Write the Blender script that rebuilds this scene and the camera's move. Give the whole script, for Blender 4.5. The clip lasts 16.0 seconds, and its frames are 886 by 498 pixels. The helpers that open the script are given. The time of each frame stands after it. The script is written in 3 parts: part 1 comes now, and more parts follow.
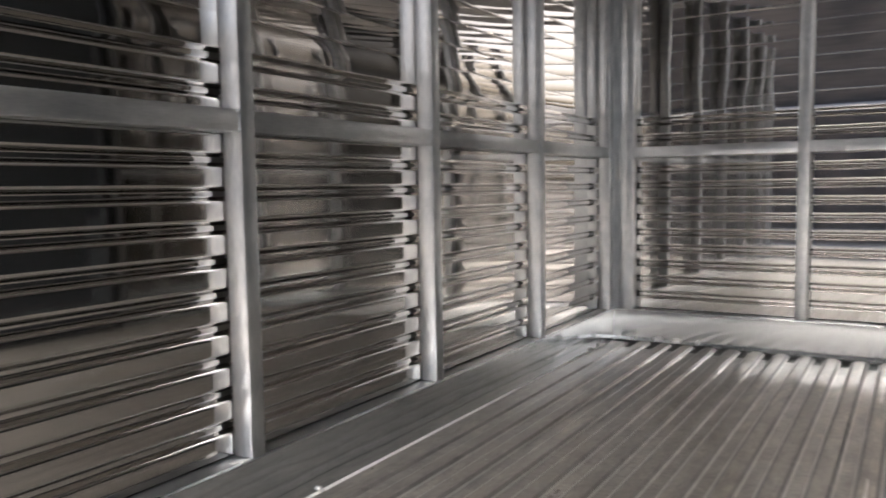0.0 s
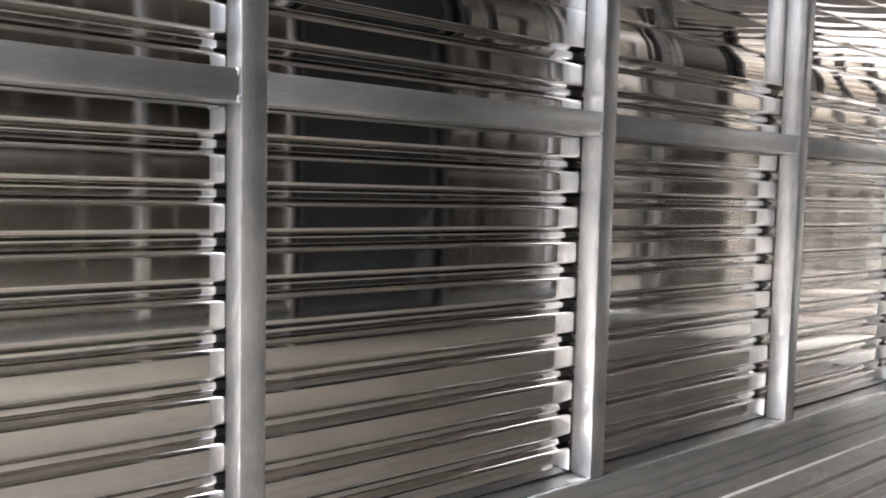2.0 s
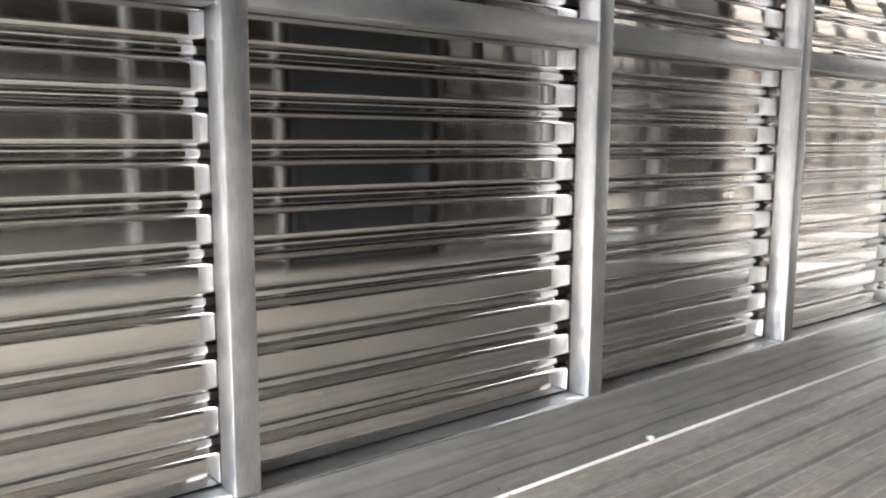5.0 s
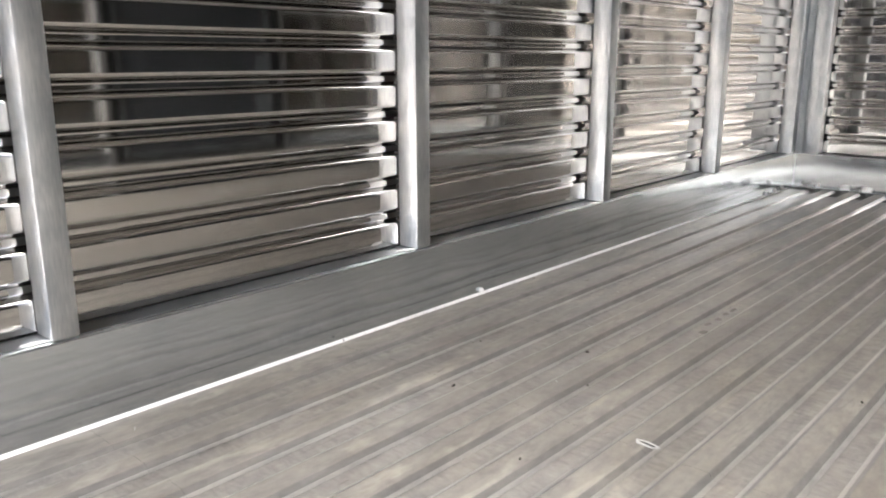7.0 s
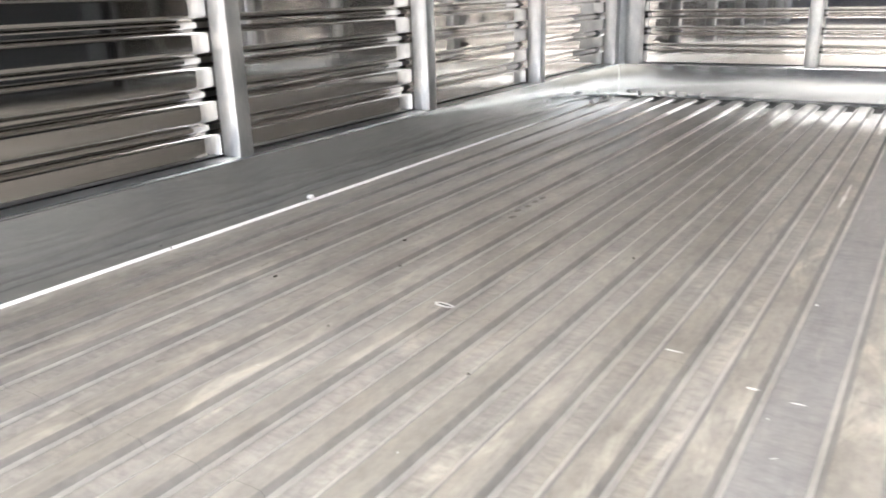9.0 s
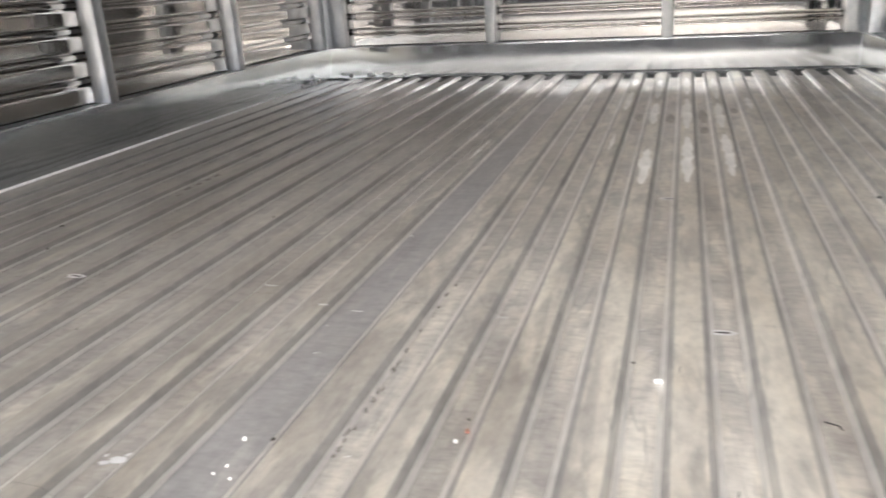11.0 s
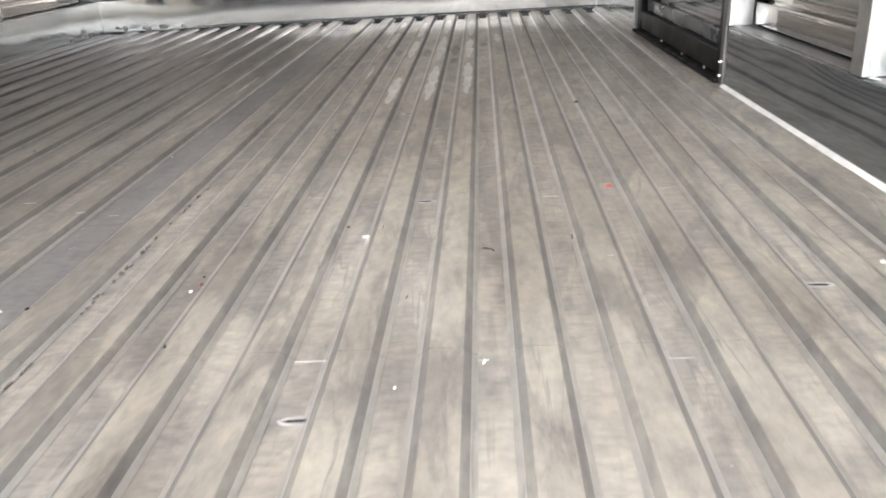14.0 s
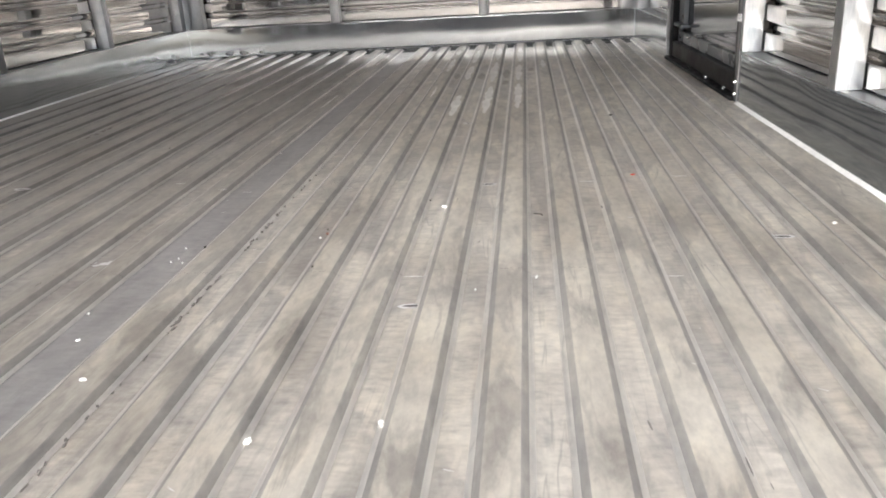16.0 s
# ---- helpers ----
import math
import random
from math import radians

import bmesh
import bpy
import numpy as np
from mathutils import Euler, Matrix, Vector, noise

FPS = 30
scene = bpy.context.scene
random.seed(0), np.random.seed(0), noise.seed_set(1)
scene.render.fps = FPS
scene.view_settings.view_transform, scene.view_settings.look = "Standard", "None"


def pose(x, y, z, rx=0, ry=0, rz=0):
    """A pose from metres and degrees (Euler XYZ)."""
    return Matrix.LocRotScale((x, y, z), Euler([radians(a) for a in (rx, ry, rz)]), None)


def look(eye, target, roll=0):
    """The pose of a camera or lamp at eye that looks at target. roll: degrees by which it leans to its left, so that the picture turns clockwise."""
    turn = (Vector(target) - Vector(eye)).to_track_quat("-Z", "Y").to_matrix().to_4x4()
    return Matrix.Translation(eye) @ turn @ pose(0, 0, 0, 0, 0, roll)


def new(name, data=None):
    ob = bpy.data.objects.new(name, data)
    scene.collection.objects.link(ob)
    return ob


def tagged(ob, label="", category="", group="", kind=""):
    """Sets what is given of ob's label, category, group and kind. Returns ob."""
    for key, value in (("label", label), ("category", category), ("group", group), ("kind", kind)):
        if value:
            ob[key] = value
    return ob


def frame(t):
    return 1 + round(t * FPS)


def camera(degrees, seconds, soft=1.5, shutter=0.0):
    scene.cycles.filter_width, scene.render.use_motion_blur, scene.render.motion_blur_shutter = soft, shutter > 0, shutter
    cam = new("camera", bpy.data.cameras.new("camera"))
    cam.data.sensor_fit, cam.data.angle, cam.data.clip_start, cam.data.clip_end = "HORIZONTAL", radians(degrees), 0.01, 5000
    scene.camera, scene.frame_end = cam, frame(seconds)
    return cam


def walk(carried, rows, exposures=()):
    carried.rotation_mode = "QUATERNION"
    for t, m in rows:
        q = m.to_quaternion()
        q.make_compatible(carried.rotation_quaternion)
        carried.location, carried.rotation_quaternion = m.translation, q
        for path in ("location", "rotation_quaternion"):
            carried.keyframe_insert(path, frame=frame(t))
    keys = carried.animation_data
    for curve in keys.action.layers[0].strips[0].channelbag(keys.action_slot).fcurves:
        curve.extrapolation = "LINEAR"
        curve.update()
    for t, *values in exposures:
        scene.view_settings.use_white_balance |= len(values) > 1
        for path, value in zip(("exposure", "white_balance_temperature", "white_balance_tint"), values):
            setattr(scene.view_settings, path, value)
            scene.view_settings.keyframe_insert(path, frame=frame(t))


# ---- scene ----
cam = camera(59.2, 16.0, soft=1.8, shutter=0.4)

PATH = [
    (0, (0.066, 0.122, 0.634), (-0.973, 1.824, 0.476), -0.9),
    (0.5, (0.033, 0.149, 0.631), (-1.208, 1.71, 0.47), -0.3),
    (1, (-0.009, 0.148, 0.635), (-1.397, 1.579, 0.476), -0.1),
    (1.5, (-0.042, 0.132, 0.633), (-1.532, 1.458, 0.488), 0.4),
    (2, (-0.074, 0.11, 0.634), (-1.659, 1.321, 0.492), 1.3),
    (2.5, (-0.092, 0.099, 0.624), (-1.714, 1.256, 0.452), 1.7),
    (3, (-0.109, 0.085, 0.622), (-1.768, 1.186, 0.429), 1.4),
    (3.2, (-0.104, 0.08, 0.614), (-1.789, 1.142, 0.426), 1.3),
    (5.3, (-0.083, 0.135, 0.569), (-1.606, 1.394, 0.259), 0.0),
    (5.5, (-0.077, 0.136, 0.55), (-1.566, 1.429, 0.217), -0.2),
    (6, (-0.048, 0.148, 0.513), (-1.485, 1.484, 0.124), -0.3),
    (6.5, (-0.03, 0.143, 0.495), (-1.384, 1.546, 0.047), 0.1),
    (7, (-0.01, 0.141, 0.473), (-1.314, 1.581, -0.002), -0.1),
    (7.5, (0.006, 0.133, 0.448), (-1.242, 1.602, -0.089), -1.0),
    (8, (0.022, 0.133, 0.424), (-1.149, 1.635, -0.187), -1.8),
    (8.2, (0.031, 0.135, 0.418), (-1.112, 1.653, -0.208), -2.0),
    (10.3, (0.351, 0.074, 0.432), (-0.487, 1.786, -0.174), -2.4),
    (10.5, (0.37, 0.071, 0.42), (-0.426, 1.798, -0.199), -3.1),
    (11, (0.438, 0.089, 0.399), (-0.126, 1.888, -0.267), -3.4),
    (11.5, (0.47, 0.076, 0.4), (0.042, 1.916, -0.256), -3.0),
    (12, (0.503, 0.05, 0.404), (0.184, 1.916, -0.242), -2.7),
    (12.5, (0.54, 0.033, 0.397), (0.345, 1.914, -0.254), -2.9),
    (13, (0.56, 0.007, 0.37), (0.431, 1.867, -0.353), -3.4),
    (13.5, (0.576, -0.018, 0.373), (0.488, 1.838, -0.368), -2.8),
    (14, (0.587, -0.085, 0.357), (0.465, 1.754, -0.42), -3.4),
    (14.5, (0.577, -0.215, 0.37), (0.395, 1.634, -0.37), -3.6),
    (15, (0.574, -0.32, 0.381), (0.372, 1.537, -0.333), -3.0),
    (15.5, (0.568, -0.382, 0.39), (0.335, 1.481, -0.3), -3.3),
    (16, (0.57, -0.411, 0.384), (0.349, 1.449, -0.319), -3.4),
]
walk(cam, [(t, look(eye, target, roll)) for t, eye, target, roll in PATH],
     exposures=[(0.0, 1.40, 5950, 10), (1.0, 1.52, 5920, 10), (2.0, 1.80, 5900, 10), (3.0, 2.26, 5880, 8.5), (5.5, 2.22, 5880, 8), (7.0, 2.15, 5870, 8), (8.2, 2.56, 5790, 7.5), (10.3, 1.66, 5870, 8.5), (12.5, 1.54, 5860, 8.5), (14.5, 1.34, 5860, 8.5), (16.0, 1.28, 5850, 8.5)])

# ---------------------------------------------------------------- light
world = bpy.data.worlds.new("overcast_sky")
scene.world = world
world.use_nodes = True
wn = world.node_tree.nodes
sky = wn.new("ShaderNodeTexSky")
sky.sky_type, sky.sun_disc = "NISHITA", False
sky.sun_elevation, sky.sun_rotation = radians(44), radians(184)
sky.air_density, sky.dust_density, sky.ozone_density = 0.7, 9.0, 1.0
wn["Background"].inputs["Strength"].default_value = 0.15
world.node_tree.links.new(sky.outputs["Color"], wn["Background"].inputs["Color"])

sun = new("sun", bpy.data.lights.new("sun", "SUN"))
sun.data.energy, sun.data.angle, sun.data.color = 1.3, radians(40), (1.0, 0.975, 0.94)
# the veiled sun stands high behind the open rear end
sun.matrix_world = look((-0.6, -8.5, 8.3), (0, 0, 0))


# ---------------------------------------------------------------- materials
def nodes_of(name):
    m = bpy.data.materials.new(name)
    m.use_nodes = True
    nt = m.node_tree
    return m, nt, nt.nodes["Principled BSDF"]


def add(nt, kind, **values):
    n = nt.nodes.new(kind)
    for key, value in values.items():
        n.inputs[key].default_value = value
    return n


def ramp(nt, source, stops):
    r = nt.nodes.new("ShaderNodeValToRGB")
    els = r.color_ramp.elements
    while len(els) < len(stops):
        els.new(0.5)
    for e, (p, c) in zip(els, stops):
        e.position = p
        e.color = c if len(c) == 4 else (*c, 1)
    nt.links.new(source, r.inputs["Fac"])
    return r


def coords(nt, scale, kind="Object", shift=True):
    """Object coordinates, stretched, and moved at random from piece to piece."""
    tc = nt.nodes.new("ShaderNodeTexCoord")
    mp = nt.nodes.new("ShaderNodeMapping")
    mp.inputs["Scale"].default_value = scale
    nt.links.new(tc.outputs[kind], mp.inputs["Vector"])
    if shift:
        info = nt.nodes.new("ShaderNodeObjectInfo")
        mul = nt.nodes.new("ShaderNodeMath")
        mul.operation = "MULTIPLY"
        mul.inputs[1].default_value = 37.0
        nt.links.new(info.outputs["Random"], mul.inputs[0])
        nt.links.new(mul.outputs[0], mp.inputs["Location"])
    return mp.outputs["Vector"]


def noise_of(nt, vector, scale, detail=4.0, rough=0.55):
    n = add(nt, "ShaderNodeTexNoise", Scale=scale, Detail=detail, Roughness=rough)
    nt.links.new(vector, n.inputs["Vector"])
    return n.outputs["Fac"]


def spread(nt, fac, low, high, a=0.35, b=0.65):
    m = nt.nodes.new("ShaderNodeMapRange")
    m.inputs["From Min"].default_value, m.inputs["From Max"].default_value = a, b
    m.inputs["To Min"].default_value, m.inputs["To Max"].default_value = low, high
    nt.links.new(fac, m.inputs["Value"])
    return m.outputs["Result"]


def bump(nt, bsdf, heights):
    """Chains bumps: (height, strength, distance)."""
    last = None
    for h, strength, distance in heights:
        b = add(nt, "ShaderNodeBump", Strength=strength, Distance=distance)
        nt.links.new(h, b.inputs["Height"])
        if last:
            nt.links.new(last, b.inputs["Normal"])
        last = b.outputs["Normal"]
    nt.links.new(last, bsdf.inputs["Normal"])


def metal(name, dark, light, rough, metallic=1.0, stretch=(1, 1, 1), grain=60.0, waves=(), grain_bump=0.0, smudge=2.5, shift=True, brushed=0.0):
    """Metal with stretched grain, cloudy smudges and slow waves (scale vector, scale, distance)."""
    m, nt, b = nodes_of(name)
    b.inputs["Metallic"].default_value = metallic
    fine = noise_of(nt, coords(nt, stretch, shift=shift), grain, 2.0)
    cloud = noise_of(nt, coords(nt, (1, 1, 1), shift=shift), smudge, 4.0)
    mix = nt.nodes.new("ShaderNodeMath")
    mix.operation = "MULTIPLY_ADD"
    mix.inputs[1].default_value = 0.4
    nt.links.new(fine, mix.inputs[0])
    half = nt.nodes.new("ShaderNodeMath")
    half.operation = "MULTIPLY"
    half.inputs[1].default_value = 0.6
    nt.links.new(cloud, half.inputs[0])
    nt.links.new(half.outputs[0], mix.inputs[2])
    r = ramp(nt, mix.outputs[0], [(0.36, dark), (0.64, light)])
    nt.links.new(r.outputs["Color"], b.inputs["Base Color"])
    nt.links.new(spread(nt, mix.outputs[0], rough[0], rough[1]), b.inputs["Roughness"])
    if brushed:
        # rolled lengthwise: the gloss spreads across the rib
        around = nt.nodes.new("ShaderNodeTangent")
        around.direction_type, around.axis = "RADIAL", "X"
        nt.links.new(around.outputs["Tangent"], b.inputs["Tangent"])
        b.inputs["Anisotropic"].default_value = brushed
    heights = [(noise_of(nt, coords(nt, v, shift=shift), s, 0.3), 1.0, d) for v, s, d in waves]
    if grain_bump:
        heights.append((fine, 1.0, grain_bump))
    if heights:
        bump(nt, b, heights)
    return m


def plain(name, colour, rough, metallic=0.0, scale=30.0, vary=0.25, depth=0.0, gloss=0.5):
    m, nt, b = nodes_of(name)
    b.inputs["Specular IOR Level"].default_value = gloss
    b.inputs["Metallic"].default_value = metallic
    n = noise_of(nt, coords(nt, (1, 1, 1)), scale, 6.0)
    low = tuple(c * (1 - vary) for c in colour)
    high = tuple(min(1, c * (1 + vary)) for c in colour)
    nt.links.new(ramp(nt, n, [(0.35, low), (0.65, high)]).outputs["Color"], b.inputs["Base Color"])
    nt.links.new(spread(nt, n, rough * 0.8, min(1, rough * 1.2)), b.inputs["Roughness"])
    if depth:
        bump(nt, b, [(n, 1.0, depth)])
    return m


polished = metal("polished_stainless", (0.60, 0.582, 0.556), (0.65, 0.63, 0.603), (0.052, 0.07), 1.0, brushed=0.8,
                 stretch=(1.2, 60, 60), grain=12, waves=[((0.9, 4, 4), 1.6, 0.00018), ((60, 3, 3), 1.0, 0.000012)], smudge=3)
polished_flat = metal("buckled_stainless", (0.63, 0.612, 0.585), (0.68, 0.66, 0.632), (0.012, 0.035), 1.0,
                      stretch=(1.2, 60, 60), grain=12, waves=[((1.5, 2.0, 2.0), 3.0, 0.0010)], smudge=3)
tube = metal("aluminium_tube", (0.45, 0.482, 0.505), (0.69, 0.698, 0.70), (0.285, 0.35), 0.92,
             stretch=(25, 25, 3), grain=14, grain_bump=0.00001, smudge=14)
galvanised = metal("galvanised_sheet", (0.55, 0.58, 0.596), (0.71, 0.736, 0.748), (0.08, 0.12), 0.9,
                   stretch=(2, 30, 30), grain=10, waves=[((2.2, 9, 9), 2.0, 0.0014), ((1.6, 30, 30), 1.0, 0.0003)], smudge=5)
pale_zinc = metal("pale_zinc_sheet", (0.68, 0.70, 0.70), (0.86, 0.875, 0.87), (0.08, 0.14), 0.88,
                  stretch=(1, 4, 4), grain=3, waves=[((2.0, 5, 5), 1.6, 0.0012)], smudge=4)
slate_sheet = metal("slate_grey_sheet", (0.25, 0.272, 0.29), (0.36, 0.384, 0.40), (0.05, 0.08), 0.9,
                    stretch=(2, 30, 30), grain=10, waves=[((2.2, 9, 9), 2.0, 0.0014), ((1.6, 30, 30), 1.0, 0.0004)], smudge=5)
# near-black colour gives the shade in wall gaps and below the planks
shade_back = plain("shade_backing", (0.05, 0.048, 0.045), 0.6, 0.3)
sealant = plain("white_sealant", (0.86, 0.86, 0.84), 0.4, 0.0, 60, 0.06, 0.002)
chrome = metal("chrome", (0.7, 0.7, 0.7), (0.85, 0.85, 0.85), (0.06, 0.16), smudge=40)
black_paint = plain("black_frame_paint", (0.010, 0.010, 0.011), 0.42, 0.0, 12, 0.4, gloss=0.18)
grey_paint = plain("grey_door_paint", (0.105, 0.115, 0.124), 0.25, 0.0, 3, 0.12, gloss=0.3)
dull_steel = metal("dull_steel", (0.16, 0.165, 0.17), (0.26, 0.265, 0.27), (0.29, 0.38), 0.9, smudge=14)
dark_gloss = plain("dark_gloss_panel", (0.050, 0.054, 0.059), 0.04, 0.0, 3, 0.10, gloss=0.5)
rubber = plain("black_rubber", (0.010, 0.010, 0.010), 0.6, 0.0, 40, 0.3, 0.001, gloss=0.2)
concrete = plain("yard_concrete", (0.34, 0.33, 0.31), 0.85, 0.0, 0.7, 0.25, 0.004)


# the floor planks: worn aluminium under pale dust that has been walked off in patches; dark dirt lies in thin wisps
def floor_material(name, dark, light, dust, metallic, rough, across=False, wear=1.0, cover=0.5):
    m, nt, b = nodes_of(name)

    def times(a, c, factor):
        x = nt.nodes.new("ShaderNodeMix")
        x.data_type, x.blend_type = "RGBA", "MULTIPLY"
        x.inputs["Factor"].default_value = factor
        nt.links.new(a, x.inputs["A"])
        nt.links.new(c, x.inputs["B"])
        return x.outputs["Result"]

    def blend(a, colour, fac):
        x = nt.nodes.new("ShaderNodeMix")
        x.data_type = "RGBA"
        x.inputs["B"].default_value = (*colour, 1)
        nt.links.new(a, x.inputs["A"])
        nt.links.new(fac, x.inputs["Factor"])
        return x.outputs["Result"]

    def sums(a, c, kind="ADD"):
        x = nt.nodes.new("ShaderNodeMath")
        x.operation = kind
        nt.links.new(a, x.inputs[0])
        nt.links.new(c, x.inputs[1])
        return x.outputs[0]

    def patches(stretch, scale, detail, rough, twist):
        n = add(nt, "ShaderNodeTexNoise", Scale=scale, Detail=detail, Roughness=rough, Distortion=twist)
        nt.links.new(coords(nt, stretch, shift=False), n.inputs["Vector"])
        return n.outputs["Fac"]

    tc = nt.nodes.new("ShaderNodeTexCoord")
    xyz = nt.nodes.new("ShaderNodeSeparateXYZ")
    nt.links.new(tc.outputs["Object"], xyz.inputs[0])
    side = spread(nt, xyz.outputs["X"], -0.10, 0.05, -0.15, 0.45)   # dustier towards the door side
    streak = noise_of(nt, coords(nt, (6, 1.0, 6), shift=False), 4.0, 4.0, 0.6)
    grey = noise_of(nt, coords(nt, (1, 0.35, 1), shift=False), 34.0, 5.0, 0.62)
    broad = noise_of(nt, coords(nt, (1, 0.45, 1), shift=False), 2.3, 3.0, 0.55)
    stain = noise_of(nt, coords(nt, (1, 0.5, 1), shift=False), 9.0, 4.0, 0.6)
    scuff = noise_of(nt, coords(nt, (22, 50, 22) if across else (44, 22, 44), shift=False), 2.0, 5.0, 0.65)
    dusty = sums(patches((1, 0.24, 1), 21.0, 5.0, 0.58, 0.7), side)
    wisp = patches((1, 0.10, 1), 26.0, 3.0, 0.5, 0.5)
    base = ramp(nt, streak, [(0.2, dark), (0.8, light)]).outputs["Color"]
    base = blend(base, dust, spread(nt, dusty, 0.0, 0.85 * wear, 1.0 - cover - 0.045, 1.0 - cover + 0.055))
    base = times(base, ramp(nt, grey, [(0.28, (0.72, 0.72, 0.74)), (0.50, (0.97, 0.97, 0.97)), (0.72, (1.16, 1.14, 1.09))]).outputs["Color"], 0.9 * wear)
    base = times(base, ramp(nt, stain, [(0.25, (0.74, 0.71, 0.68)), (0.48, (0.97, 0.96, 0.95)), (0.70, (1.12, 1.12, 1.11))]).outputs["Color"], 0.85 * wear)
    base = times(base, ramp(nt, scuff, [(0.26, (0.68, 0.68, 0.70)), (0.50, (1.0, 1.0, 1.0)), (0.74, (1.26, 1.26, 1.26))]).outputs["Color"], (0.8 if across else 0.55) * wear)
    base = times(base, ramp(nt, broad, [(0.30, (0.76, 0.74, 0.71)), (0.50, (0.97, 0.965, 0.95)), (0.68, (1.07, 1.07, 1.07))]).outputs["Color"], 0.85 * wear)
    thin = ramp(nt, wisp, [(0.478, (0, 0, 0)), (0.495, (1, 1, 1)), (0.503, (1, 1, 1)), (0.516, (0, 0, 0))]).outputs["Color"]
    base = blend(base, (0.17, 0.165, 0.16), sums(thin, spread(nt, stain, 0.0, 0.42 * wear, 0.46, 0.64), "MULTIPLY"))
    rough_out = spread(nt, dusty, rough[0], rough[1], 0.35, 0.65)
    # base colour runs from darker at the left to lighter at the door side
    side_tone = ramp(nt, spread(nt, xyz.outputs["X"], 0.0, 1.0, -0.35, 0.45), [(0.0, (0.80, 0.797, 0.79)), (0.5, (0.94, 0.937, 0.93)), (1.0, (1.07, 1.07, 1.06))]).outputs["Color"]
    base = times(base, side_tone, 1.0)
    b.inputs["Metallic"].default_value = metallic
    nt.links.new(base, b.inputs["Base Color"])
    nt.links.new(rough_out, b.inputs["Roughness"])
    bump(nt, b, [(scuff, 0.3 * wear, 0.00025)])
    return m


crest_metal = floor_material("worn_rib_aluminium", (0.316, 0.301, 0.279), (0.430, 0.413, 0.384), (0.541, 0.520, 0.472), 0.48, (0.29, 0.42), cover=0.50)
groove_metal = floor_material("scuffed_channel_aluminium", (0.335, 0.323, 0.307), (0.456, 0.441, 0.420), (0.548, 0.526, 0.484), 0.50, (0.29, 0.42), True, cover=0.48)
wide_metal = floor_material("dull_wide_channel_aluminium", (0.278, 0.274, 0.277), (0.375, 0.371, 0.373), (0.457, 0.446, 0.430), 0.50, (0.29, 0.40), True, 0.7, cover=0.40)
# dark flanks and pale feet carry the ribs' shade and highlight in colour
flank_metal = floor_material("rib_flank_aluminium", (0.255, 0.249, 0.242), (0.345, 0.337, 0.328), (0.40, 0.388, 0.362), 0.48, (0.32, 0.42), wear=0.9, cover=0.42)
edge_metal = floor_material("rib_foot_highlight", (0.60, 0.59, 0.572), (0.72, 0.71, 0.692), (0.70, 0.683, 0.645), 0.7, (0.29, 0.34), wear=0.7)
# pale, mostly diffuse base stands in for the reflection on rubbed ribs
rubbed_sheen_metal = metal("rubbed_aluminium_sheen", (0.56, 0.546, 0.515), (0.84, 0.825, 0.79), (0.30, 0.38), 0.25, stretch=(20, 3, 20), grain=8, smudge=14, shift=False)
brown_film = floor_material("brown_film", (0.20, 0.175, 0.148), (0.30, 0.270, 0.235), (0.34, 0.31, 0.27), 0.30, (0.30, 0.42), True)


# ---------------------------------------------------------------- mesh helpers
def mesh_of(name, bm, material, smooth=None):
    me = bpy.data.meshes.new(name)
    bmesh.ops.recalc_face_normals(bm, faces=bm.faces)
    if smooth is not None:
        for f in bm.faces:
            f.smooth = True
        for e in bm.edges:
            e.smooth = len(e.link_faces) == 2 and e.calc_face_angle(0) < radians(smooth)
    bm.to_mesh(me)
    bm.free()
    for m in material if isinstance(material, (list, tuple)) else [material]:
        me.materials.append(m)
    return me


def part(name, data, material, parent, label="", m=None, smooth=None):
    """One mesh object under a thing or a part; data is a bmesh or a mesh that is shared."""
    me = data if isinstance(data, bpy.types.Mesh) else mesh_of(name, data, material, smooth)
    ob = new(name, me)
    ob.parent = parent
    if m is not None:
        ob.matrix_basis = m
    return tagged(ob, label) if label else ob


def thing(name, label, category="", group="", kind="", m=None):
    ob = new(name)
    ob.empty_display_size = 0.1
    if m is not None:
        ob.matrix_basis = m
    return tagged(ob, label, category, group, kind)


def box(bm, x0, x1, y0, y1, z0, z1, bevel=0.0, segments=2):
    made = bmesh.ops.create_cube(bm, size=1.0, matrix=Matrix.Translation(((x0 + x1) / 2, (y0 + y1) / 2, (z0 + z1) / 2)) @ Matrix.Diagonal((x1 - x0, y1 - y0, z1 - z0, 1)))
    if bevel:
        edges = list({e for v in made["verts"] for e in v.link_edges})
        bmesh.ops.bevel(bm, geom=edges, offset=bevel, segments=segments, affect="EDGES", profile=0.5)
    return bm


def boxed(*a, **k):
    return box(bmesh.new(), *a, **k)


def rounded(points, radius, steps=4):
    """A polyline with its inner corners rounded; radius may be given corner by corner."""
    out = [Vector(points[0])]
    for i in range(1, len(points) - 1):
        a, b, c = (Vector(points[j]) for j in (i - 1, i, i + 1))
        u, v = (a - b), (c - b)
        r = radius[i - 1] if isinstance(radius, (list, tuple)) else radius
        r = min(r, u.length * 0.48, v.length * 0.48)
        p, q = b + u.normalized() * r, b + v.normalized() * r
        for k in range(steps + 1):
            s = k / steps
            out.append(p * (1 - s) ** 2 + b * 2 * s * (1 - s) + q * s ** 2)
    out.append(Vector(points[-1]))
    return out


